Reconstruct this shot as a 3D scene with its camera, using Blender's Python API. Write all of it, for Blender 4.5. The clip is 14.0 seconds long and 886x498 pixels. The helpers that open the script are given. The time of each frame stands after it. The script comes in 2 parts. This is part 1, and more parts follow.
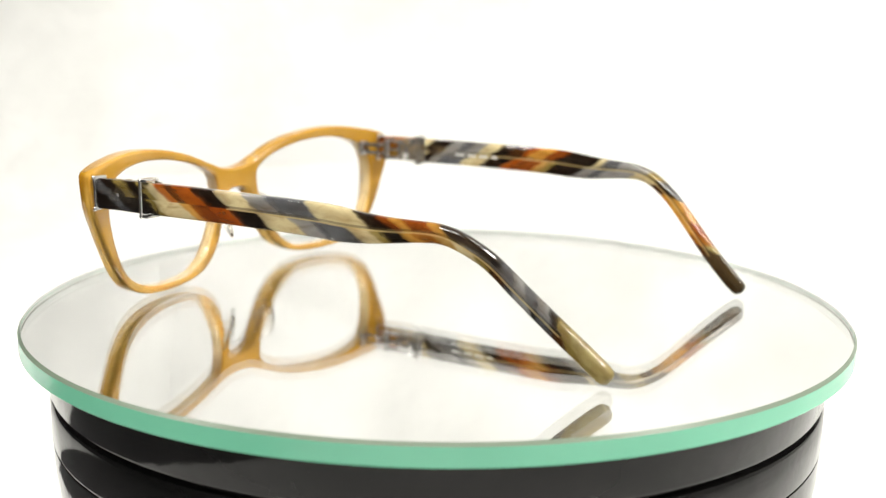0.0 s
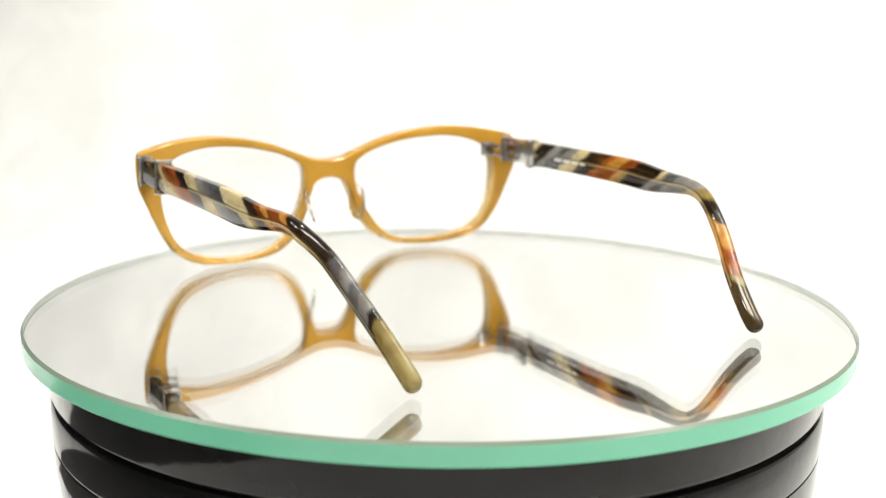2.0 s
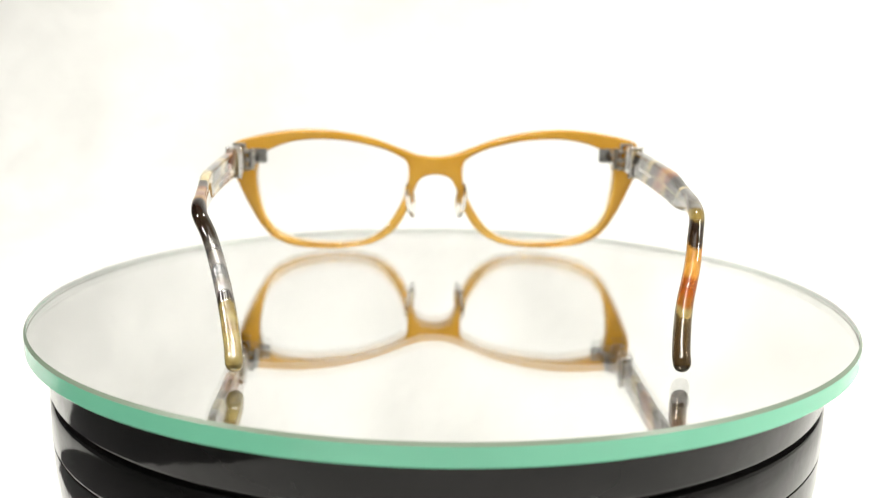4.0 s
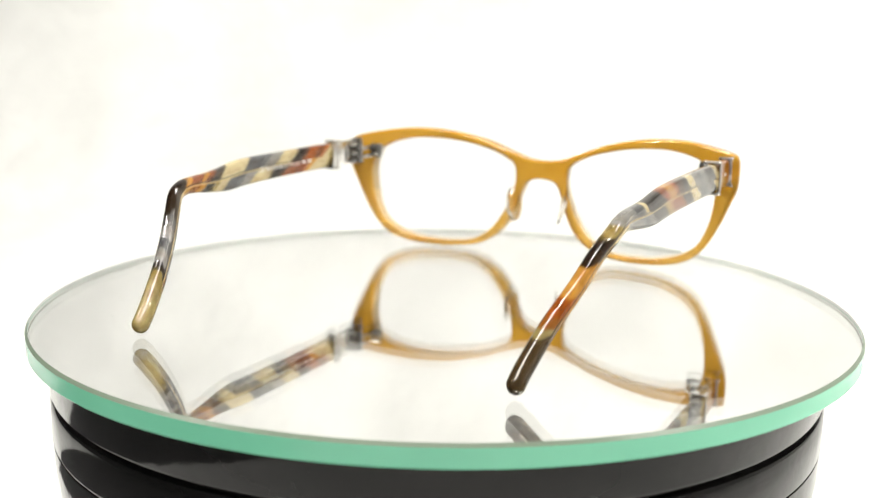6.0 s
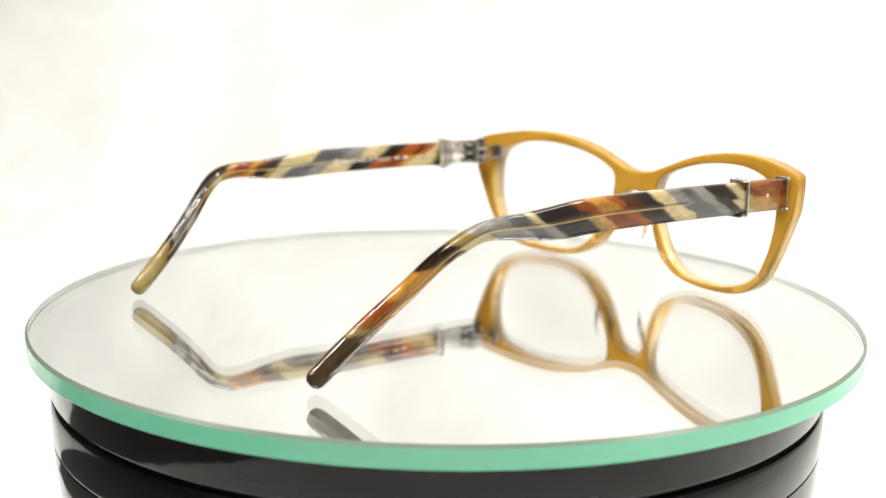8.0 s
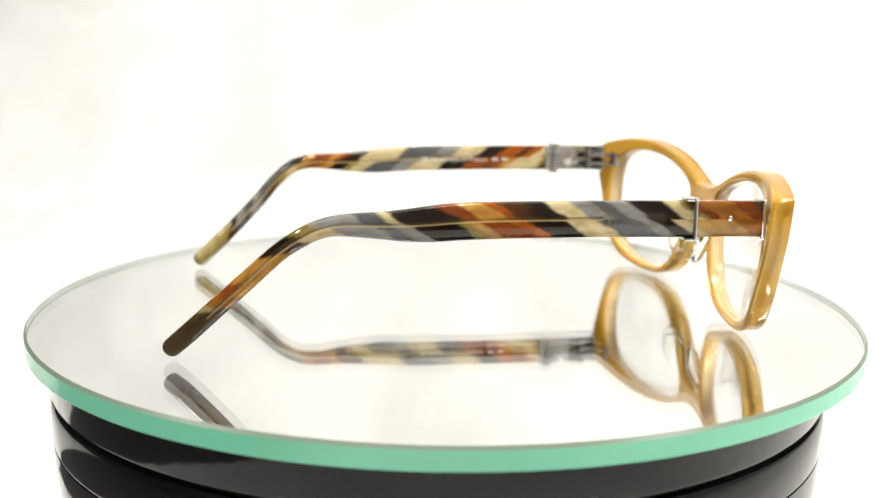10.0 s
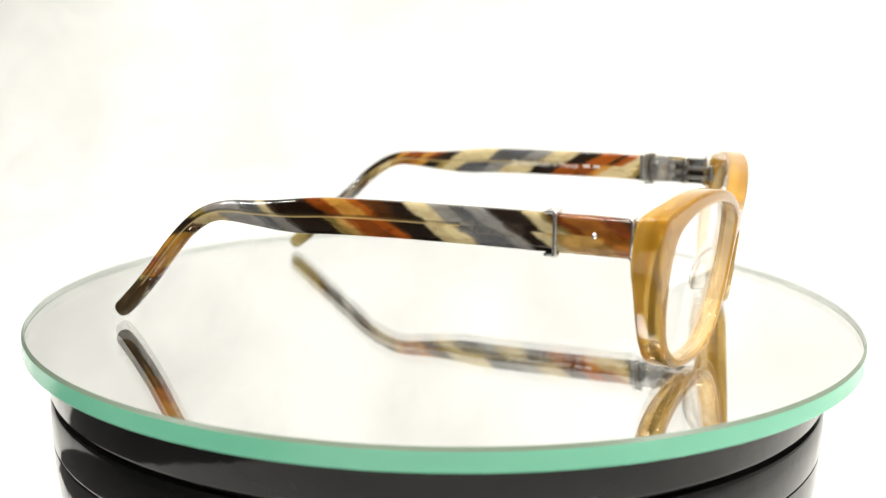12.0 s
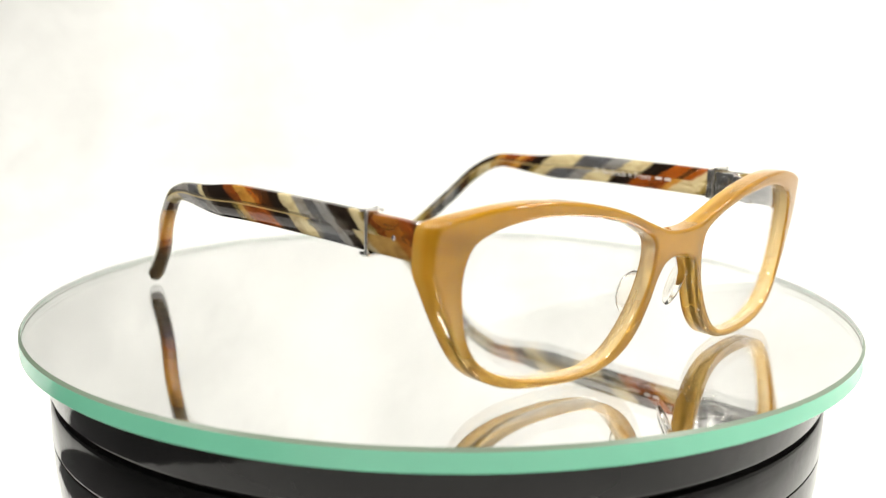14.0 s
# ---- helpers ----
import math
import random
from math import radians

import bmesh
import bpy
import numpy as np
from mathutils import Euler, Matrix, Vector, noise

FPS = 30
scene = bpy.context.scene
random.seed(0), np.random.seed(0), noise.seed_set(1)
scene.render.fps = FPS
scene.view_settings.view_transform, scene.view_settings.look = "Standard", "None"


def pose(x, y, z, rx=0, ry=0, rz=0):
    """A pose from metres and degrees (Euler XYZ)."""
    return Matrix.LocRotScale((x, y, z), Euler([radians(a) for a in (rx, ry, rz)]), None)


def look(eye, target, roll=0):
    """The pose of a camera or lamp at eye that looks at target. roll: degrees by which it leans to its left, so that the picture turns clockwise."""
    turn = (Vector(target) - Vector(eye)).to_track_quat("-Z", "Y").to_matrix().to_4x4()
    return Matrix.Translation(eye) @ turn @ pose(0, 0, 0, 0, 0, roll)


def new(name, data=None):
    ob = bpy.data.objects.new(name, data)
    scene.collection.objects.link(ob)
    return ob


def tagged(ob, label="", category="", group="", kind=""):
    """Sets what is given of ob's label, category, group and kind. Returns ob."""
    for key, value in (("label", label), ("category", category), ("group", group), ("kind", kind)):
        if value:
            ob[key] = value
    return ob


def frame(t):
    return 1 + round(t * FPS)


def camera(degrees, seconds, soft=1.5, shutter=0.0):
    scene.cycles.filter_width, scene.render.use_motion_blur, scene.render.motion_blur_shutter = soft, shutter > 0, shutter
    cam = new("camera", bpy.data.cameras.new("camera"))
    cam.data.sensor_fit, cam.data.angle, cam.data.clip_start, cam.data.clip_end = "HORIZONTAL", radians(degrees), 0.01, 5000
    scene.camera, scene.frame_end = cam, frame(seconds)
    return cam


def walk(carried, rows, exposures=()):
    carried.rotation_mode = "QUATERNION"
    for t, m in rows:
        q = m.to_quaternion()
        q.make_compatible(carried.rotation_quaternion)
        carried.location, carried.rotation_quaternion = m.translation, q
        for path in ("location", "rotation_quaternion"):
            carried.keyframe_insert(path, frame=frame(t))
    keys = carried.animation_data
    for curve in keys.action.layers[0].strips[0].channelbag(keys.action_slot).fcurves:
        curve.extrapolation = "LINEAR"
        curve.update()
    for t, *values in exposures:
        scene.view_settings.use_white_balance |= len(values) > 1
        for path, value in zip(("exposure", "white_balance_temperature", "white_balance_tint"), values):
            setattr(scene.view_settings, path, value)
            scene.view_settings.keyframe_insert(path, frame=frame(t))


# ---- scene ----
MM = 0.001
TOP = 0.080              # height of the plate's upper face
FOV = 43.53
RAISE = 0.25             # the rig's zero lies this many millimetres under the plate's face

# ---- camera: it stands still on a stand ----
cam = camera(FOV, 14.0, soft=1.2)
EYE = Vector((0.00039, -0.32979, TOP + 0.08168))
SHOT = Matrix.Translation(EYE) @ pose(0, 0, 0, 90 - 11.313, 0, 0) @ pose(0, 0, 0, 0, 0, 0.817)
walk(cam, [(0.0, SHOT), (14.0, SHOT)])
cam.data.dof.use_dof = True
cam.data.dof.focus_distance = 0.285
cam.data.dof.aperture_fstop = 13.0


# ---- light: a white studio ----
def studio_light():
    world = bpy.data.worlds.new("studio")
    scene.world = world
    world.use_nodes = True
    bg = world.node_tree.nodes["Background"]
    bg.inputs["Color"].default_value = (1.0, 0.99, 0.955, 1)
    bg.inputs["Strength"].default_value = 0.23

    def lamp(name, eye, target, size, power, colour=(1.0, 0.975, 0.91)):
        data = bpy.data.lights.new(name, "AREA")
        data.size, data.energy, data.color = size, power, colour
        new(name, data).matrix_world = look(eye, target)

    # two floods on the backdrop, high up and out of view, the stronger one to the right
    lamp("backdrop_flood", (0.88, 0.15, 1.25), (0.64, 0.8, 0.50), 0.4, 8.8, (1.0, 0.985, 0.89))
    lamp("backdrop_flood", (-0.35, 0.1, 1.25), (0.0, 0.8, 0.62), 0.4, 0.1, (1.0, 0.985, 0.88))
    # the ceiling panel
    lamp("ceiling_panel", (0.1, -0.3, 1.45), (0.1, -0.29, 0), 0.6, 3.2)
    # two softboxes above the camera and a pair of panels on either side, whose glints show on the polished edges
    for x, y, z in ((-0.20, -0.30, 0.84), (0.06, -0.26, 0.90)):
        lamp("softbox", (x, y, z), (0, -0.02, 0.1), 0.18, 3.2)
    for x, y, z, power in ((-0.48, -0.16, 0.52, 1.4), (-0.47, -0.01, 0.55, 1.4), (0.46, -0.24, 0.55, 1.5), (0.50, -0.08, 0.58, 1.5), (0.05, 0.32, 0.95, 1.6)):
        lamp("light_panel", (x, y, z), (0, 0, 0.1), 0.055, power)


studio_light()
scene.view_settings.exposure = -0.07


# ---- materials ----
def material(name):
    m = bpy.data.materials.new(name)
    m.use_nodes = True
    return m, m.node_tree, m.node_tree.nodes["Principled BSDF"]


def put(tree, kind, **values):
    node = tree.nodes.new(kind)
    for key, value in values.items():
        if key in node.inputs:
            node.inputs[key].default_value = value
    return node


def noise_mix(tree, low, high, scale, detail=4, coord="Object"):
    tc = tree.nodes.new("ShaderNodeTexCoord")
    n = put(tree, "ShaderNodeTexNoise", Scale=scale, Detail=detail)
    tree.links.new(tc.outputs[coord], n.inputs["Vector"])
    r = tree.nodes.new("ShaderNodeValToRGB")
    r.color_ramp.elements[0].position, r.color_ramp.elements[1].position = 0.3, 0.7
    r.color_ramp.elements[0].color, r.color_ramp.elements[1].color = (*low, 1), (*high, 1)
    tree.links.new(n.outputs["Fac"], r.inputs["Fac"])
    return n, r


def bumped(tree, shader, scale, strength, distance):
    tc = tree.nodes.new("ShaderNodeTexCoord")
    n = put(tree, "ShaderNodeTexNoise", Scale=scale, Detail=5)
    b = put(tree, "ShaderNodeBump", Strength=strength, Distance=distance)
    tree.links.new(tc.outputs["Object"], n.inputs["Vector"])
    tree.links.new(n.outputs["Fac"], b.inputs["Height"])
    tree.links.new(b.outputs["Normal"], shader.inputs["Normal"])


def metal(name, colour, rough):
    m, tree, s = material(name)
    n, r = noise_mix(tree, [c * 0.9 for c in colour], colour, 900)
    tree.links.new(r.outputs["Color"], s.inputs["Base Color"])
    s.inputs["Metallic"].default_value = 1
    s.inputs["Roughness"].default_value = rough
    return m


def honey_acetate():
    """Laminated sheet: amber on a pale, clear core, which shows where the openings are cut. The amber is deep in front
    and lighter at the rear, where the stronger light is put into the colour.
    """
    m, tree, s = material("honey_acetate")
    # weaker light in front and stronger behind, painted as two ambers
    n, front = noise_mix(tree, (0.47, 0.225, 0.010), (0.55, 0.278, 0.018), 90)
    n, rear = noise_mix(tree, (0.62, 0.330, 0.036), (0.69, 0.390, 0.056), 90)
    uv = tree.nodes.new("ShaderNodeUVMap")
    uv.uv_map = "layer"
    sep = tree.nodes.new("ShaderNodeSeparateXYZ")
    tree.links.new(uv.outputs["UV"], sep.inputs["Vector"])

    def calc(op, a, b):
        node = tree.nodes.new("ShaderNodeMath")
        node.operation = op
        for k, v in enumerate((a, b)):
            if isinstance(v, (int, float)):
                node.inputs[k].default_value = v
            else:
                tree.links.new(v, node.inputs[k])
        return node.outputs[0]

    def ranged(value, lo, hi, a=0.0, b=1.0):
        node = tree.nodes.new("ShaderNodeMapRange")
        for key, v in (("From Min", lo), ("From Max", hi), ("To Min", a), ("To Max", b)):
            node.inputs[key].default_value = v
        tree.links.new(value, node.inputs["Value"])
        return node.outputs["Result"]

    def blend(fac, a, b):
        node = tree.nodes.new("ShaderNodeMix")
        node.data_type = "RGBA"
        tree.links.new(fac, node.inputs[0])
        tree.links.new(a, node.inputs[6])
        if isinstance(b, tuple):
            node.inputs[7].default_value = (*b, 1)
        else:
            tree.links.new(b, node.inputs[7])
        return node.outputs[2]

    inside = ranged(calc("ABSOLUTE", calc("SUBTRACT", sep.outputs["X"], 0.5), 0.0), 0.42, 0.34)
    core = calc("MULTIPLY", inside, calc("GREATER_THAN", sep.outputs["Y"], 0.5))
    skin = blend(ranged(sep.outputs["X"], 0.35, 0.6), rear.outputs["Color"], front.outputs["Color"])
    # the sheet runs out from deep amber at the brow to clear gold at the lower rims
    where = tree.nodes.new("ShaderNodeTexCoord")
    height = tree.nodes.new("ShaderNodeSeparateXYZ")
    tree.links.new(where.outputs["Object"], height.inputs["Vector"])
    low = ranged(height.outputs["Z"], 0.030, 0.006)
    skin = blend(calc("MULTIPLY", low, 0.75), skin, (0.80, 0.50, 0.12))
    tree.links.new(blend(core, skin, (0.94, 0.78, 0.50)), s.inputs["Base Color"])
    clearness = calc("ADD", ranged(low, 0.0, 1.0, 0.5, 0.68), calc("MULTIPLY", core, 0.12))
    tree.links.new(clearness, s.inputs["Transmission Weight"])
    s.inputs["Roughness"].default_value = 0.03
    s.inputs["IOR"].default_value = 1.48
    return m


DARK, CREAM, ORANGE, AMBER = (0.019, 0.0105, 0.006), (0.80, 0.67, 0.38), (0.42, 0.10, 0.011), (0.68, 0.34, 0.06)
GREY, OLIVE, BROWN, BLUE = (0.33, 0.32, 0.305), (0.34, 0.25, 0.07), (0.09, 0.032, 0.008), (0.145, 0.148, 0.158)
RUST = (0.30, 0.066, 0.008)
TAN, SIENNA = (0.60, 0.36, 0.10), (0.42, 0.15, 0.022)
MOSS, STRAW = (0.085, 0.052, 0.020), (0.44, 0.35, 0.135)


def striped_acetate(name, upper, lower, lean, core, mount):
    """Laminated stripes across the temple, the sheets above and below its wire core set off against
    each other: positions in millimetres along it. core, mount: where the wire and its mount lie."""
    m, tree, s = material(name)
    uv = tree.nodes.new("ShaderNodeUVMap")
    uv.uv_map = "along"
    sep = tree.nodes.new("ShaderNodeSeparateXYZ")
    tree.links.new(uv.outputs["UV"], sep.inputs["Vector"])

    def calc(op, a, b=0.0):
        node = tree.nodes.new("ShaderNodeMath")
        node.operation = op
        for k, v in enumerate((a, b)):
            if isinstance(v, (int, float)):
                node.inputs[k].default_value = v
            else:
                tree.links.new(v, node.inputs[k])
        return node.outputs[0]

    def blend(fac, a, b, kind="MIX"):
        node = tree.nodes.new("ShaderNodeMix")
        node.data_type, node.blend_type = "RGBA", kind
        for k, v in ((0, fac), (6, a), (7, b)):
            if isinstance(v, (int, float)):
                node.inputs[k].default_value = v
            elif isinstance(v, tuple):
                node.inputs[k].default_value = (*v, 1)
            else:
                tree.links.new(v, node.inputs[k])
        return node.outputs[2]

    def band(value, at, half, edge=0.0008):
        """1 within half of at, with soft edges."""
        off = calc("ABSOLUTE", calc("SUBTRACT", value, at))
        node = tree.nodes.new("ShaderNodeMapRange")
        node.inputs["From Min"].default_value, node.inputs["From Max"].default_value = half + edge, half - edge
        tree.links.new(off, node.inputs["Value"])
        return node.outputs["Result"]

    def grain(x, y, detail, distortion=0.0):
        stretched = put(tree, "ShaderNodeMapping", Scale=(x, y, 1))
        tree.links.new(uv.outputs["UV"], stretched.inputs["Vector"])
        node = put(tree, "ShaderNodeTexNoise", Scale=1.0, Detail=detail, Distortion=distortion)
        tree.links.new(stretched.outputs["Vector"], node.inputs["Vector"])
        return node.outputs["Fac"]

    along = calc("ADD", sep.outputs["X"], calc("MULTIPLY", sep.outputs["Y"], lean))
    along = calc("ADD", along, calc("MULTIPLY", calc("SUBTRACT", grain(11, 22, 2.0), 0.5), 0.05))
    along = calc("ADD", along, calc("MULTIPLY", calc("SUBTRACT", grain(35, 120, 3.0, 0.5), 0.5), 0.010))
    fac = calc("DIVIDE", calc("ADD", along, 0.1), 2.0)

    def ramp_of(some):
        ramp = tree.nodes.new("ShaderNodeValToRGB")
        els = ramp.color_ramp.elements
        stops = []
        for k, (at, colour) in enumerate(some):
            nxt = some[k + 1][0] if k + 1 < len(some) else at + 8
            stops += [(at + 0.6, colour), (nxt - 0.6, colour)]
        places = [(at / 100 + 0.1) / 2.0 for at, colour in stops]
        els[0].position, els[1].position = places[0], places[-1]
        els[0].color, els[1].color = (*stops[0][1], 1), (*stops[-1][1], 1)
        for at, (_, colour) in list(zip(places, stops))[1:-1]:
            els.new(at).color = (*colour, 1)
        tree.links.new(fac, ramp.inputs["Fac"])
        return ramp.outputs["Color"]

    def sheet(stripes):
        half = len(stripes) // 2
        return blend(calc("GREATER_THAN", fac, (stripes[half][0] / 100 + 0.106) / 2.0), ramp_of(stripes[:half + 1]), ramp_of(stripes[half:]))

    top = tree.nodes.new("ShaderNodeMapRange")
    top.inputs["From Min"].default_value, top.inputs["From Max"].default_value = -0.0012, 0.0012
    tree.links.new(sep.outputs["Y"], top.inputs["Value"])
    colour = blend(top.outputs["Result"], sheet(lower), sheet(upper))
    # cloudy variation inside each stripe, and fine streaks along it
    shade = tree.nodes.new("ShaderNodeValToRGB")
    shade.color_ramp.elements[0].position, shade.color_ramp.elements[0].color = 0.32, (0.62, 0.55, 0.48, 1)
    shade.color_ramp.elements[1].position, shade.color_ramp.elements[1].color = 0.6, (1.0, 1.0, 1.0, 1)
    tree.links.new(grain(16, 40, 5.0, 0.8), shade.inputs["Fac"])
    colour = blend(0.85, colour, shade.outputs["Color"], "MULTIPLY")
    # the wire core shows through as a dark line with its golden highlight painted on, its mount as a speckled patch
    span = calc("MULTIPLY", calc("GREATER_THAN", sep.outputs["X"], core[0]), calc("LESS_THAN", sep.outputs["X"], core[1]))
    colour = blend(calc("MULTIPLY", calc("MULTIPLY", band(sep.outputs["Y"], 0.0050, 0.0030), span), 0.55), colour, (0.05, 0.034, 0.014))
    colour = blend(calc("MULTIPLY", calc("MULTIPLY", band(sep.outputs["Y"], -0.0005, 0.0020), span), 0.75), colour, (0.72, 0.54, 0.24))
    speck = calc("GREATER_THAN", grain(170, 320, 4.0), 0.53)
    patch = calc("MULTIPLY", band(sep.outputs["X"], (mount[0] + mount[1]) / 2, (mount[1] - mount[0]) / 2, 0.006), band(sep.outputs["Y"], 0.0, 0.017, 0.004))
    colour = blend(calc("MULTIPLY", calc("MULTIPLY", speck, patch), 0.5), colour, (0.30, 0.26, 0.20))
    tree.links.new(colour, s.inputs["Base Color"])
    s.inputs["Roughness"].default_value = 0.03
    s.inputs["IOR"].default_value = 1.48
    s.inputs["Transmission Weight"].default_value = 0.5
    return m


def clear(name, ior, tint, rough=0.0):
    m, tree, s = material(name)
    s.inputs["Base Color"].default_value = (*tint, 1)
    s.inputs["Roughness"].default_value = rough
    s.inputs["IOR"].default_value = ior
    s.inputs["Transmission Weight"].default_value = 1.0
    return m


def glass_edge():
    m, tree, s = material("green_glass_edge")
    n, r = noise_mix(tree, (0.20, 0.625, 0.42), (0.23, 0.68, 0.46), 40)
    tree.links.new(r.outputs["Color"], s.inputs["Base Color"])
    s.inputs["Roughness"].default_value = 0.2
    s.inputs["Transmission Weight"].default_value = 0.2
    return m


def silvering():
    m, tree, s = material("silver_backing")
    n, r = noise_mix(tree, (0.955, 0.96, 0.95), (0.975, 0.98, 0.97), 8)
    tree.links.new(r.outputs["Color"], s.inputs["Base Color"])
    s.inputs["Metallic"].default_value = 1
    s.inputs["Roughness"].default_value = 0.0
    return m


def black_lacquer():
    m, tree, s = material("black_lacquer")
    n, r = noise_mix(tree, (0.006, 0.006, 0.006), (0.012, 0.011, 0.011), 30)
    tree.links.new(r.outputs["Color"], s.inputs["Base Color"])
    s.inputs["Roughness"].default_value = 0.09
    s.inputs["IOR"].default_value = 1.31
    bumped(tree, s, 22, 0.2, 0.004)
    return m


def white_cloth():
    m, tree, s = material("white_backdrop_cloth")
    n, r = noise_mix(tree, (0.71, 0.71, 0.70), (0.90, 0.90, 0.89), 7, 6)
    tree.links.new(r.outputs["Color"], s.inputs["Base Color"])
    s.inputs["Roughness"].default_value = 0.9
    bumped(tree, s, 9, 0.5, 0.03)
    return m


HONEY = honey_acetate()
SILVER = metal("polished_silver", (0.80, 0.79, 0.77), 0.14)
BRIGHT = metal("bright_plate", (0.90, 0.89, 0.87), 0.17)
DULL = metal("dull_hinge_metal", (0.55, 0.54, 0.52), 0.22)
LENS = clear("lens_plastic", 1.5, (1.0, 1.0, 1.0))
PAD = clear("clear_nose_pad", 1.45, (0.98, 0.95, 0.9), 0.06)
GLASS = clear("plate_glass", 1.5, (1.0, 1.0, 1.0))
def wall_paint(name, low, high, rough):
    m, tree, s = material(name)
    n, r = noise_mix(tree, low, high, 5, 6)
    tree.links.new(r.outputs["Color"], s.inputs["Base Color"])
    s.inputs["Roughness"].default_value = rough
    return m


PAINT = wall_paint("wall_paint", (0.62, 0.61, 0.60), (0.70, 0.69, 0.68), 0.8)
GREYPAINT = wall_paint("grey_wall_paint", (0.30, 0.30, 0.295), (0.36, 0.36, 0.355), 0.8)
CHARCOAL = wall_paint("charcoal_paint", (0.03, 0.03, 0.032), (0.045, 0.045, 0.047), 0.7)
PRINT = material("white_print")[0]
PRINT.node_tree.nodes["Principled BSDF"].inputs["Base Color"].default_value = (0.60, 0.59, 0.56, 1)
EDGE, BACKING, LACQUER, CLOTH = glass_edge(), silvering(), black_lacquer(), white_cloth()
STRIPES_B = striped_acetate("striped_acetate_right", (
    (-10, BROWN), (-2, RUST), (2.5, SIENNA), (11, RUST), (14, OLIVE), (16, CREAM), (20.1, DARK), (29, GREY), (34, BLUE), (38, GREY), (43.8, CREAM),
    (49.2, DARK), (55, BROWN), (60.7, ORANGE), (63.4, AMBER), (70.3, RUST), (75.1, DARK), (88.7, CREAM), (91.2, BLUE), (98, GREY),
    (109, OLIVE), (113, DARK), (122, AMBER), (131.5, ORANGE), (137, SIENNA), (141, STRAW), (143.5, MOSS)), (
    (-10, BROWN), (0, SIENNA), (9, TAN), (20, CREAM), (23.4, DARK), (29, GREY), (33, BLUE), (42.3, CREAM), (50.6, DARK), (59.4, ORANGE),
    (64, RUST), (71.1, TAN), (74, OLIVE), (77, DARK), (87.4, GREY), (92, BLUE), (96, GREY), (107, CREAM), (115, BROWN), (121, AMBER),
    (138, SIENNA), (142.5, BROWN), (147, MOSS)), -1.45, (0.41, 1.46), (0.255, 0.41))
STRIPES_A = striped_acetate("striped_acetate_left", (
    (-10, DARK), (3, BLUE), (8, DARK), (13, OLIVE), (17, DARK), (21, OLIVE), (24, CREAM), (28, ORANGE), (32, BROWN), (34.5, ORANGE), (41.4, DARK),
    (49.3, CREAM), (58.2, GREY), (66, BLUE), (78.3, CREAM), (91.2, DARK), (97.3, RUST), (100.1, AMBER), (103.1, RUST), (109.3, AMBER),
    (112, DARK), (127, BLUE), (131, GREY), (135, BLUE), (139, GREY), (143, DARK), (146, OLIVE), (150, STRAW)), (
    (-10, DARK), (5, BLUE), (9, DARK), (19, OLIVE), (22, CREAM), (32, AMBER), (35.3, RUST), (41, ORANGE), (48.7, DARK), (57.2, CREAM), (67.1, GREY),
    (74.1, BLUE), (84.1, CREAM), (90.3, OLIVE), (93, DARK), (98.5, AMBER), (102, SIENNA), (107, TAN), (112, CREAM), (118, OLIVE), (122, BROWN),
    (127, BLUE), (130, GREY), (136, DARK), (138, BLUE), (143, BROWN), (147, OLIVE), (151, STRAW)), 1.45, (0.48, 1.46), (0.06, 0.16))


# ---- mesh helpers ----
def part(name, bm, mats, parent=None, label="", smooth=35):
    """Links a bmesh, drawn in millimetres, as one mesh object."""
    mesh = bpy.data.meshes.new(name)
    bmesh.ops.transform(bm, matrix=Matrix.Scale(MM, 4), verts=bm.verts)
    bmesh.ops.recalc_face_normals(bm, faces=bm.faces)
    bm.to_mesh(mesh)
    bm.free()
    for m in (mats if isinstance(mats, (list, tuple)) else [mats]):
        mesh.materials.append(m)
    if smooth:
        mesh.polygons.foreach_set("use_smooth", [True] * len(mesh.polygons))
        mesh.set_sharp_from_angle(angle=radians(smooth))
    ob = new(name, mesh)
    if parent:
        ob.parent = parent
    if label:
        ob["label"] = label
    return ob


def box(bm, centre, size, bevel=0.2, turn=None):
    made = bmesh.ops.create_cube(bm, size=1)["verts"]
    m = Matrix.Translation(centre) @ (turn or Matrix()) @ Matrix.Diagonal((*size, 1))
    bmesh.ops.transform(bm, matrix=m, verts=made)
    if bevel:
        edges = list({e for v in made for e in v.link_edges})
        bmesh.ops.bevel(bm, geom=edges, offset=bevel, segments=2, affect="EDGES", profile=0.5)


def rod(bm, a, b, radius, sides=12):
    a, b = Vector(a), Vector(b)
    turn = (b - a).to_track_quat("Z", "Y").to_matrix().to_4x4()
    bmesh.ops.create_cone(bm, cap_ends=True, segments=sides, radius1=radius, radius2=radius, depth=(b - a).length,
                          matrix=Matrix.Translation((a + b) / 2) @ turn)


def ball(bm, at, radius):
    bmesh.ops.create_uvsphere(bm, u_segments=12, v_segments=8, radius=radius, matrix=Matrix.Translation(at))


def spline(points, closed, steps=8):
    """A Catmull-Rom curve through a few design points."""
    pts = [Vector(p) for p in points]
    n = len(pts)
    out = []
    for k in range(n if closed else n - 1):
        p0, p1, p2, p3 = (pts[(k + d) % n] if closed else pts[min(max(k + d, 0), n - 1)] for d in (-1, 0, 1, 2))
        for j in range(steps):
            t = j / steps
            out.append(0.5 * (2 * p1 + (p2 - p0) * t + (2 * p0 - 5 * p1 + 4 * p2 - p3) * t * t + (3 * p1 - p0 - 3 * p2 + p3) * t ** 3))
    if not closed:
        out.append(pts[-1])
    return out


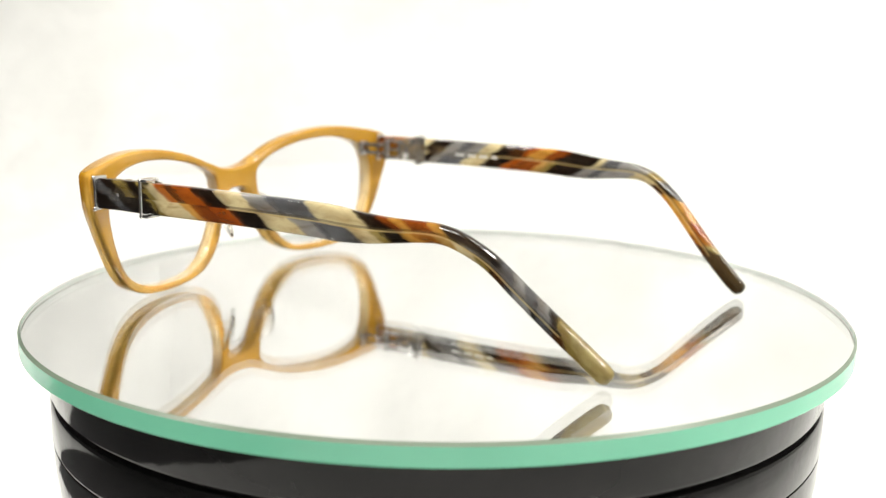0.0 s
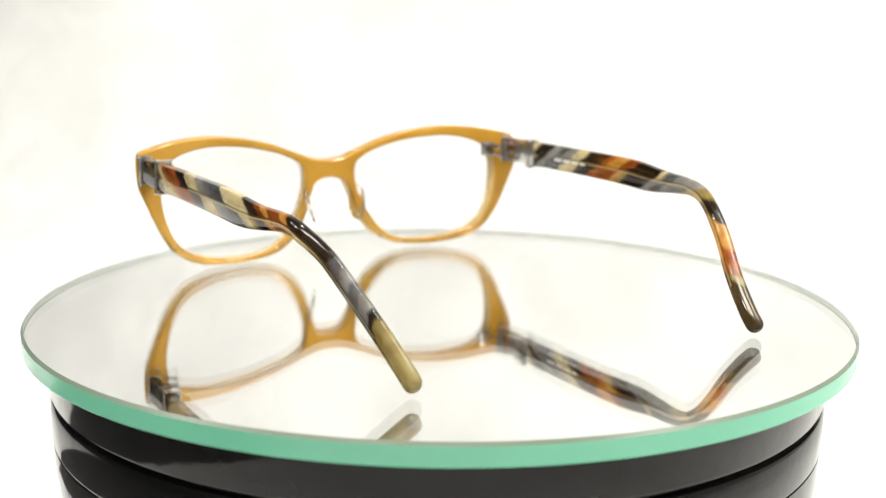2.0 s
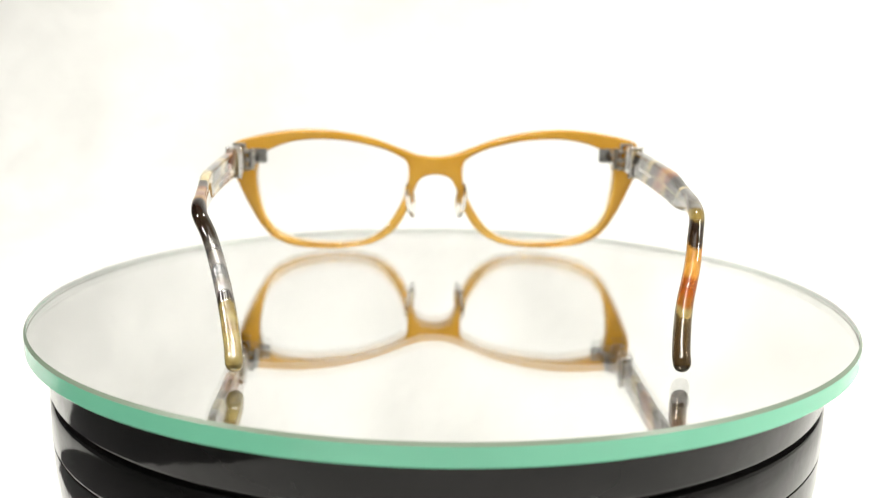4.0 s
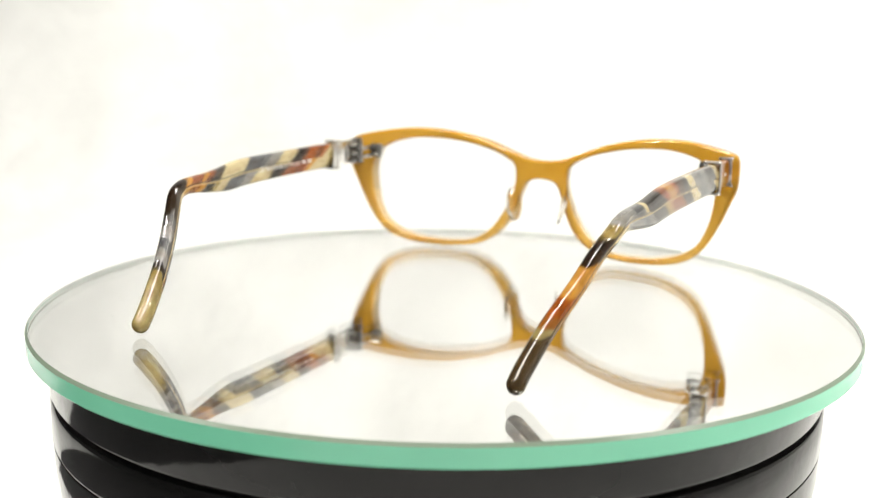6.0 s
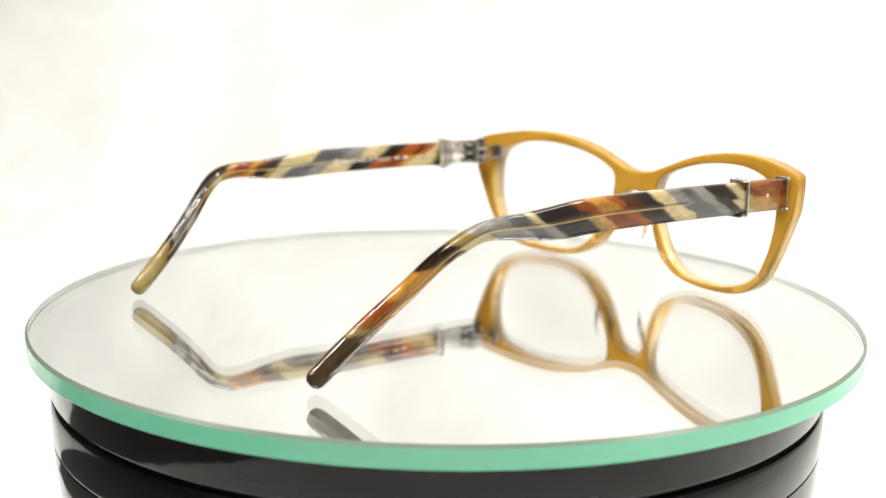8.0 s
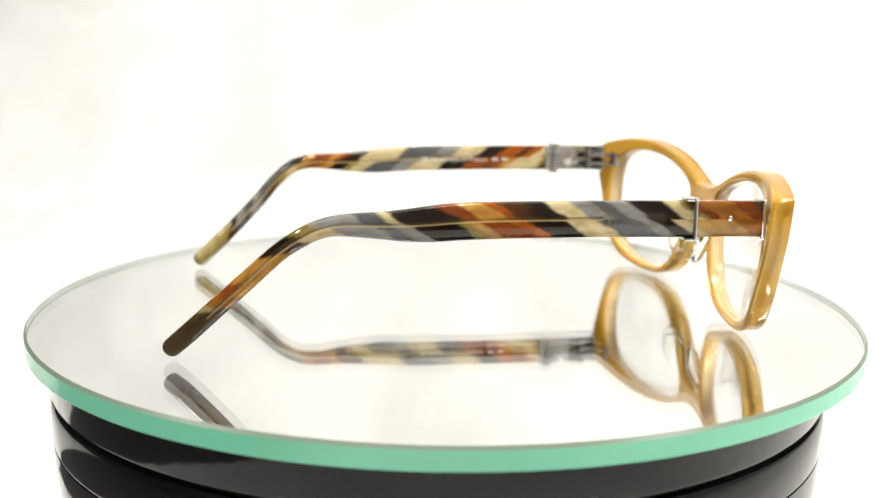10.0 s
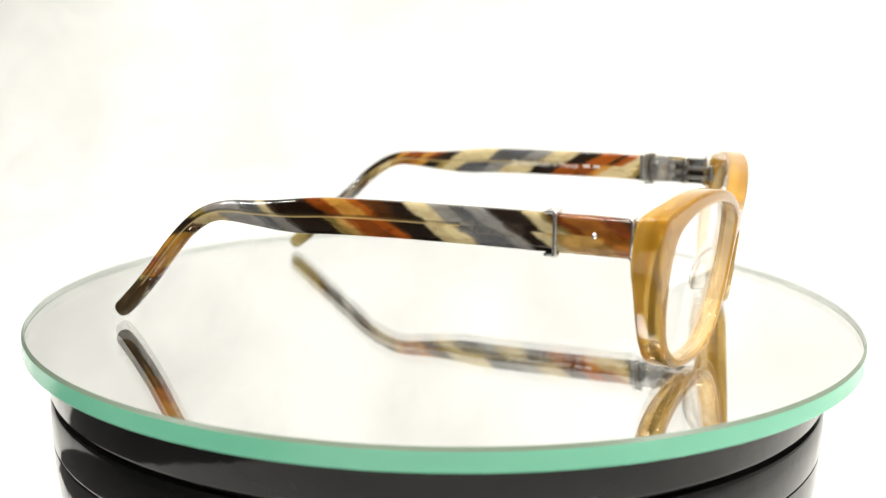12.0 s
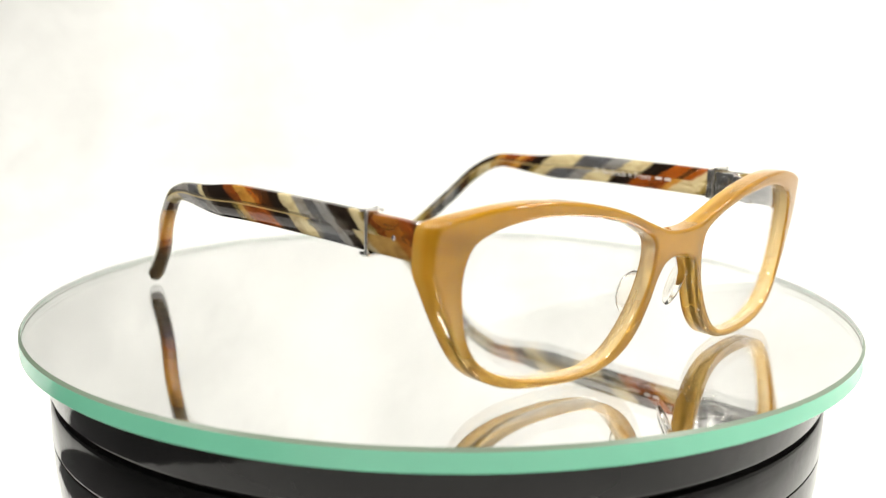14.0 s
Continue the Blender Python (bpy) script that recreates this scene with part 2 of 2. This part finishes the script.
THICK, WIDE, ASIDE = 6.0, 1.012, 0.9      # the front: depth, breadth, and how far it sits off the middle of the temples


def wrap(x, z):
    """Depth of the front's rear face: it wraps round the face."""
    return 18.9 - x * x / 445 - (36 - z) * 0.10


def slab(loops, thick, bevel, cuts):
    """A flat plate with rounded edges from closed outlines (x, z); holes where outlines lie inside."""
    curve = bpy.data.curves.new("outline", "CURVE")
    curve.dimensions, curve.fill_mode = "2D", "BOTH"
    curve.extrude, curve.bevel_depth, curve.bevel_resolution, curve.offset = thick / 2 - bevel, bevel, 3, -bevel
    for loop in loops:
        s = curve.splines.new("POLY")
        s.points.add(len(loop) - 1)
        for p, q in zip(s.points, loop):
            p.co = (q[0], q[1], 0, 1)
        s.use_cyclic_u = True
    ob = new("outline", curve)
    mesh = bpy.data.meshes.new_from_object(ob.evaluated_get(bpy.context.evaluated_depsgraph_get()))
    bpy.data.objects.remove(ob)
    bm = bmesh.new()
    bm.from_mesh(mesh)
    bpy.data.meshes.remove(mesh)
    bmesh.ops.remove_doubles(bm, verts=bm.verts, dist=0.002)
    for x in cuts:
        bmesh.ops.bisect_plane(bm, geom=bm.verts[:] + bm.edges[:] + bm.faces[:], plane_co=(x, 0, 0), plane_no=(1, 0, 0))
    return bm


# ---- the studio ----
def backdrop():
    """White cloth sweep: it lies on the table and climbs behind it."""
    bm = bmesh.new()
    outline = [(-560, 0), (-200, 0), (40.5, 0), (150, 0), (450, 0)] + [(450 + 350 * math.sin(a), 350 - 350 * math.cos(a)) for a in
                                               [radians(k * 7.5) for k in range(1, 13)]] + [(800, 800), (800, 1440)]
    xs = [-640 + 30 * k for k in range(57)]
    rows = []
    for y, z in outline:
        y_of = lambda x: max(y, 40 if x < -145 else -560)
        rows.append([bm.verts.new((x, y_of(x) - (6 * math.sin(x / 95) * min(z, 300) / 300), z)) for x in xs])
    for r0, r1 in zip(rows, rows[1:]):
        for k in range(len(xs) - 1):
            bm.faces.new((r0[k], r0[k + 1], r1[k + 1], r1[k]))
    ob = part("backdrop", bm, CLOTH)
    tagged(ob, "white cloth sweep hung behind and under the turntable", "backdrop", kind="structure")


backdrop()


def room():
    """Plain walls, ceiling and dark bench top of the booth round the turntable."""
    for name, mat, lo, hi in (("wall_west", CHARCOAL, (-980, -900, -60), (-900, 900, 1500)), ("wall_east", PAINT, (1050, -900, -60), (1130, 900, 1500)),
                              ("wall_south", GREYPAINT, (-980, -980, -60), (1130, -900, 1500)), ("wall_north", PAINT, (-980, 900, -60), (1130, 980, 1500)),
                              ("ceiling", GREYPAINT, (-980, -980, 1500), (1130, 980, 1560)), ("floor", CHARCOAL, (-900, -900, -60), (1050, 900, -1.5))):
        bm = bmesh.new()
        box(bm, [(a + b) / 2 for a, b in zip(lo, hi)], [b - a for a, b in zip(lo, hi)], 0)
        tagged(part(name, bm, mat, smooth=0), kind="structure")


room()


def lathe(bm, profile, sides, slots, origin=(0, 0)):
    """A turned body from (radius, height, slot of the band above the point)."""
    rings = []
    for r, z, _ in profile:
        rings.append([bm.verts.new((origin[0] + r * math.cos(2 * math.pi * k / sides), origin[1] + r * math.sin(2 * math.pi * k / sides), z))
                      for k in range(sides)])
    for j in range(len(rings) - 1):
        for k in range(sides):
            f = bm.faces.new((rings[j][k], rings[j][(k + 1) % sides], rings[j + 1][(k + 1) % sides], rings[j + 1][k]))
            f.material_index = profile[j][2]
    bm.faces.new(rings[0]).material_index = slots[0]
    bm.faces.new(rings[-1]).material_index = slots[1]


def turntable_base():
    thing = tagged(new("turntable_base"), "glossy black lacquered round turntable base standing on white cloth", "turntable")
    thing.location = (-0.0006, 0, 0)
    bm = bmesh.new()
    lathe(bm, [(100, 0.5, 0), (103, 2.5, 0), (108.5, 18, 0), (111.4, 30, 0), (112.8, 40, 0), (113.2, 46.5, 0), (113.2, 48.3, 0), (112.4, 48.6, 0)], 128, (0, 0))
    part("foot", bm, LACQUER, thing, "glossy black foot that narrows towards the cloth")
    bm = bmesh.new()
    lathe(bm, [(112.4, 48.6, 0), (112.4, 48.8, 0), (113.2, 49.0, 0), (113.4, 49.6, 0), (113.4, 59.7, 0), (113.0, 60.4, 0), (111.5, 60.7, 0)], 128, (0, 0))
    part("drum", bm, LACQUER, thing)
    bm = bmesh.new()
    lathe(bm, [(111.5, 60.7, 0), (111.5, 61.9, 0), (113.0, 62.2, 0), (113.4, 63.0, 0), (113.4, 73.0, 0), (112.8, 73.7, 0)], 128, (0, 0))
    part("turning_head", bm, LACQUER, thing, "glossy black rotating head above a groove")


turntable_base()


def mirror_plate():
    thing = new("mirror_plate")
    tagged(thing, "round back-silvered glass plate with green polished edge", "mirror plate")
    bm = bmesh.new()
    lathe(bm, [(120.4, -5.7, 1), (121.0, -5.1, 1), (121.0, -0.85, 2), (120.3, 0.0, 0)], 192, (3, 0))
    part("plate", bm, [GLASS, EDGE, ARRIS, BACKING], thing, smooth=25)
    # added ring: its pale paint stands in for backdrop light in the far edge
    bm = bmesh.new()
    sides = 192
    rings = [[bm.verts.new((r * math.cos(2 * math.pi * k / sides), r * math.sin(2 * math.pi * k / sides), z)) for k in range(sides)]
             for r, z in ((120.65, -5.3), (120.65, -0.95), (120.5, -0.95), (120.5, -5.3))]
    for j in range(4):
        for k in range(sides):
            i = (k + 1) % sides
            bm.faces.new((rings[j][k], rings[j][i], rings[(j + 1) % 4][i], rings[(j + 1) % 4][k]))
    part("added_rim_liner", bm, RIMLINER, thing, "added pale liner that imitates backdrop light in the far glass edge", smooth=25)
    return thing


RIMLINER = wall_paint("pale_rim_liner", (0.70, 0.73, 0.70), (0.78, 0.80, 0.77), 0.3)
ARRIS = wall_paint("ground_glass_arris", (0.13, 0.18, 0.13), (0.18, 0.23, 0.17), 0.35)
PLATE = mirror_plate()


# ---- the spectacles: x across to the wearer's right, y forwards, z up, in millimetres ----
OUTLINE = [(0, 34.5), (6, 35.1), (12, 37.2), (22, 41.0), (33, 43.6), (44, 44.8), (54, 44.6), (64, 43.1), (70.0, 41.7), (72.0, 40.2),
           (72.4, 36), (72.1, 30.5), (70.4, 26), (67, 18.3), (63.2, 11.3), (58.6, 6.0), (52, 2.8), (44, 1.4), (34, 1.05), (24, 2.3),
           (17, 5.8), (12.5, 10.8), (9.5, 17), (7.8, 22), (6, 25.6), (3.5, 27.3), (0, 27.8)]
OPENING = [(9.9, 28.6), (10.5, 32.2), (13.2, 34.6), (20, 37.6), (31, 40.2), (42, 41.2), (50, 40.8), (57, 39.1), (62.2, 36), (64.2, 30.5),
           (64.0, 24), (62.3, 16.4), (58.8, 9.9), (52.6, 5.8), (44, 3.6), (34, 3.1), (26, 4.0), (20, 7.2), (15.5, 12.5), (12, 19), (10.3, 24.4)]


def temple_line(side):
    """Centre line of a temple: x, y, z, height, thickness."""
    rows = [(69.5, 7.2, 35.9, 8.2, 3.6), (69.5, -2, 36.1, 8.2, 3.6), (69.3, -12, 36.1, 8.3, 3.5), (68.8, -30, 36.2, 8.2, 3.3),
            (68.2, -54, 36.1, 8.2, 3.2), (67.9, -68, 35.8, 8.3, 3.2), (67.7, -75, 35.3, 8.1, 3.2), (67.4, -81.5, 34.95, 7.1, 3.3),
            (67.0, -88.5, 34.9, 5.8, 3.5), (66.4, -95.5, 34.8, 4.8, 3.6), (66.0, -100.3, 34.2, 4.3, 3.6), (65.2, -105, 32.4, 4.1, 3.6),
            (62.4, -111.2, 28.4, 4.0, 3.6), (59.8, -118, 22.2, 4.2, 3.7), (57.1, -126.5, 14.0, 4.4, 3.8), (55.2, -134.6, 6.4, 4.5, 3.9),
            (54.7, -138.0, 3.4, 4.3, 3.9)]
    lift = [math.exp(-((y + 104) / 11) ** 2) for x, y, z, h, w in rows]
    # the front sits askew by half a degree: both ends still reach the plate
    rows = [(x, y, z - side * 0.43 * min(max(0, -y - 95) / 40, 1), h + (0.4 if y > -98 else 0.5), w + 0.5 * (y < -98)) for x, y, z, h, w in rows]
    if side > 0:
        return [(x + 1.8 * math.exp(-((y + 116) / 10) ** 2), y, z + 0.4 * k, h + 0.3 * (y > -98), w) for (x, y, z, h, w), k in zip(rows, lift)]
    # the other temple stands a little wider and bends slightly further back
    return [(x + 1.2 * min(max(0, -y) / 50, 1) - max(0, -y - 70) * 0.05, y - 1.8 * k, z + 1.0 * k, h, w)
            for (x, y, z, h, w), k in zip(rows, lift)]


def temple_mesh(side):
    bm = bmesh.new()
    uv = bm.loops.layers.uv.new("along")
    rows = temple_line(side)
    fine = []
    for k in range(len(rows) - 1):
        p0, p1, p2, p3 = (rows[min(max(k + d, 0), len(rows) - 1)] for d in (-1, 0, 1, 2))
        for j in range(4):
            t = j / 4
            fine.append([0.5 * (2 * b + (c - a) * t + (2 * a - 5 * b + 4 * c - d) * t * t + (3 * b - a - 3 * c + d) * t ** 3)
                         for a, b, c, d in zip(p0, p1, p2, p3)])
    fine.append(list(rows[-1]))
    # rounded end
    last, before = fine[-1], fine[-2]
    way = (Vector(last[:3]) - Vector(before[:3])).normalized()
    for ahead, shrink in ((0.8, 0.94), (1.5, 0.78), (2.0, 0.52), (2.2, 0.2)):
        fine.append([*(Vector(last[:3]) + way * ahead), last[3] * shrink, last[4] * shrink])
    rings, marks, s = [], [], 0.0
    n = 28
    for k, (x, y, z, h, w) in enumerate(fine):
        here = Vector((x, y, z))
        a = Vector(fine[max(k - 1, 0)][:3])
        b = Vector(fine[min(k + 1, len(fine) - 1)][:3])
        along = (b - a).normalized()
        out = Vector((1, 0, 0)) - along * along.x
        out.normalize()
        up = out.cross(along).normalized()
        if up.z < 0:
            up = -up
        if k:
            s += (here - Vector(fine[k - 1][:3])).length
        square = 4.5 if y > -70 else max(2.3, 4.5 + (y + 70) * 0.07)
        ring, mark = [], []
        for j in range(n):
            c, d = math.cos(2 * math.pi * j / n), math.sin(2 * math.pi * j / n)
            dx = math.copysign(abs(c) ** (2 / square), c) * w / 2
            dv = math.copysign(abs(d) ** (2 / square), d) * h / 2
            p = here + out * dx + up * dv
            ring.append(bm.verts.new((p.x * side, p.y, p.z)))
            mark.append((s / 100, dv / 100))
        rings.append(ring)
        marks.append(mark)
    for k in range(len(rings) - 1):
        for j in range(n):
            i = (j + 1) % n
            f = bm.faces.new((rings[k][j], rings[k][i], rings[k + 1][i], rings[k + 1][j]))
            for loop, m in zip(f.loops, (marks[k][j], marks[k][i], marks[k + 1][i], marks[k + 1][j])):
                loop[uv].uv = m
    for r, m in ((rings[0], marks[0]), (rings[-1], marks[-1])):
        f = bm.faces.new(r)
        for loop, q in zip(f.loops, m):
            loop[uv].uv = q
    return bm


def imprint(thing):
    """White print on the inner faces of the temples."""
    curve = bpy.data.curves.new("imprint", "FONT")
    curve.body, curve.size, curve.extrude = "CE Handmade in France", 2.5, 0.02
    ob = new("imprint", curve)
    mesh = bpy.data.meshes.new_from_object(ob.evaluated_get(bpy.context.evaluated_depsgraph_get()))
    bpy.data.objects.remove(ob)
    bm = bmesh.new()
    bm.from_mesh(mesh)
    bpy.data.meshes.remove(mesh)
    # lettering runs forwards along the inner face, which looks towards +x on the left temple
    m = Matrix(((0, 0, 1, -67.73), (1, 0, 0, -61.0), (0, 1, 0, 34.9), (0, 0, 0, 1)))
    bmesh.ops.transform(bm, matrix=m, verts=bm.verts)
    part("imprint", bm, PRINT, thing, "white lettering on the inner face", smooth=0)
    for side, spots in ((-1, ((-33.5, 2.4), (-30.0, 2.4))), (1, ((-30.0, 4.0), (-35.0, 3.6), (-40.0, 3.4), (-44.4, 2.4)))):
        for y, long in spots:
            bm = bmesh.new()
            inner = 67.76 if side < 0 else 67.1 + (y + 30) * 0.0214
            box(bm, (side * inner, y, 35.7), (0.06, long, 0.9), 0)
            part("imprint_bar", bm, PRINT, thing, smooth=0)


def mirrored(points):
    return [(-x, z) for x, z in reversed(points)]


def spectacles():
    thing = tagged(new("spectacles"), "honey acetate spectacles with striped tortoise temples on a mirror plate", "glasses")
    half = OUTLINE
    loop = spline(half + mirrored(half)[1:-1], True, 5)
    hole = spline(OPENING, True, 6)
    loop, hole = [(p[0], p[1]) for p in loop], [(p[0], p[1]) for p in hole]
    border = list(loop)
    cuts = [-72 + 3 * k for k in range(49)]
    bm = slab([loop, hole, mirrored(hole)], THICK, 0.95, cuts)
    layer = bm.loops.layers.uv.new("layer")
    for f in bm.faces:
        for loop in f.loops:
            x, z, d = loop.vert.co
            cut = min((abs(x) - p) ** 2 + (z - q) ** 2 for p, q in hole)
            rim = min((x - p) ** 2 + (z - q) ** 2 for p, q in border)
            loop[layer].uv = (0.5 + d / THICK, 1.0 if cut < rim else 0.0)
    for v in bm.verts:
        x, z, d = v.co
        if d > 0:        # the face is bevelled away towards the ends
            x = math.copysign(abs(x) - max(0, abs(x) - 62) * 0.12 * min(d / 1.6, 1), x)
        block = min(max((abs(x) - 62) / 5, 0), 1) * min(max((z - 24) / 6, 0), 1)   # thicker where the hinge sits
        v.co = (x * WIDE + ASIDE, wrap(x, z) + THICK / 2 + d + (0.2 * block * (-1 if d < -1.0 else 0)), z)
    front = part("front", bm, HONEY, thing, "translucent honey-coloured acetate front", smooth=40)
    # lenses
    for side in (1, -1):
        edge = [(side * (36 + (x - 36) * 1.018), 22 + (z - 22) * 1.022) for x, z in hole]
        bm = slab([edge], 1.5, 0.1, [side * (9 + 3 * k) for k in range(19)])
        for z in range(3, 43, 4):
            bmesh.ops.bisect_plane(bm, geom=bm.verts[:] + bm.edges[:] + bm.faces[:], plane_co=(0, z, 0), plane_no=(0, 1, 0))
        for v in bm.verts:
            x, z, d = v.co
            v.co = (x * WIDE + ASIDE, wrap(x, z) + 3.0 + d - ((z - 22) ** 2 + (abs(x) - 36) ** 2) / 1600, z)
        lens = part("lens", bm, LENS, thing, "clear lens")
        lens.visible_shadow = False
        # nose pad, set on the rim beside the nose
        bm = bmesh.new()
        bmesh.ops.create_uvsphere(bm, u_segments=20, v_segments=12, radius=1)
        m = Matrix.Translation((side * 9.4 + ASIDE, 16.0, 18.6)) @ pose(0, 0, 0, -14, side * 16, side * 28) @ Matrix.Diagonal((0.9, 3.7, 6.6, 1))
        bmesh.ops.transform(bm, matrix=m, verts=bm.verts)
        part("nose_pad", bm, PAD, thing, "clear nose pad")
        # temple and its fittings
        stripes = STRIPES_B if side > 0 else STRIPES_A
        temple = part("temple", temple_mesh(side), stripes, thing, "striped brown, cream, orange and grey acetate temple", smooth=50)
        bm = bmesh.new()
        box(bm, (side * 69.55, 6.6, 36.05), (4.5, 0.9, 9.5), 0.25)
        for z in (31.6, 40.5):
            ball(bm, (side * 71.7, 6.6, z), 0.55)
        part("end_plate", bm, SILVER, temple, "polished silver end plate")
        bm = bmesh.new()
        rod(bm, (side * 71.4, -10.9, 31.2), (side * 71.4, -10.9, 41.0), 0.55)
        for z in (31.2, 41.0):
            ball(bm, (side * 71.4, -10.9, z), 0.6)
            ball(bm, (side * 67.1, -12.6, z), 0.6)
            box(bm, (side * 69.3, -11.75, z), (4.8, 3.2, 0.7), 0.2)
        rod(bm, (side * 67.1, -12.6, 31.2), (side * 67.1, -12.6, 41.0), 0.5)
        part("clasp", bm, SILVER, temple, "silver wire clasp round the temple")
        bm = bmesh.new()
        box(bm, (side * 67.3, -8.6, 36.1), (0.9, 6.6, 8.3), 0.3)
        box(bm, (side * 67.3, -13.6, 36.1), (0.8, 2.6, 8.9), 0.3)
        box(bm, (side * 66.8, -8.6, 36.1), (0.5, 3.2, 5.4), 0.24)
        box(bm, (side * 67.3, -4.4, 35.9), (0.8, 3.0, 7.4), 0.3)
        part("hinge_plate", bm, BRIGHT, temple, "polished silver inner plate")
        bm = bmesh.new()
        ball(bm, (side * 70.75, -1.9, 36.3), 0.85)
        part("rivet", bm, SILVER, temple, "silver rivet head")
        bm = bmesh.new()
        box(bm, (side * 62.8, 9.6, 36.1), (5.2, 2.0, 5.4), 0.8)
        hinge = part("hinge", bm, DULL, temple, "five-barrel metal hinge")
        for k, z in enumerate((32.9, 34.4, 35.9, 37.4, 38.9)):
            bm = bmesh.new()
            rod(bm, (side * 65.0, 0.6, z - 0.68), (side * 65.0, 0.6, z + 0.68), 1.25, 16)
            if k % 2:
                box(bm, (side * 64.4, 4.6, z), (1.8, 8.4, 1.3), 0.2)
            else:
                box(bm, (side * 66.0, -1.6, z), (1.6, 4.0, 1.3), 0.2)
            part("barrel", bm, DULL, temple)
    imprint(thing)
    return thing


SPECTACLES = spectacles()


# ---- the turning ----
def turned(t):
    """Degrees by which the turntable has turned at t seconds."""
    return -(14.0155 * t - 0.0162 * t * (t - 14))


def motions():
    times = [k * 0.25 for k in range(57)]
    rows_p, rows_s = [], []
    for t in times:
        a = turned(t)
        spin = pose(0, 0, TOP, 0, 0, a)
        rows_p.append((t, spin @ pose(-0.00081, 0.00134, 0)))
        rows_s.append((t, spin @ pose(-0.05383, 0.03223, -RAISE * MM, 0, -0.45, 59.36)))
    walk(PLATE, rows_p)
    walk(SPECTACLES, rows_s)


motions()
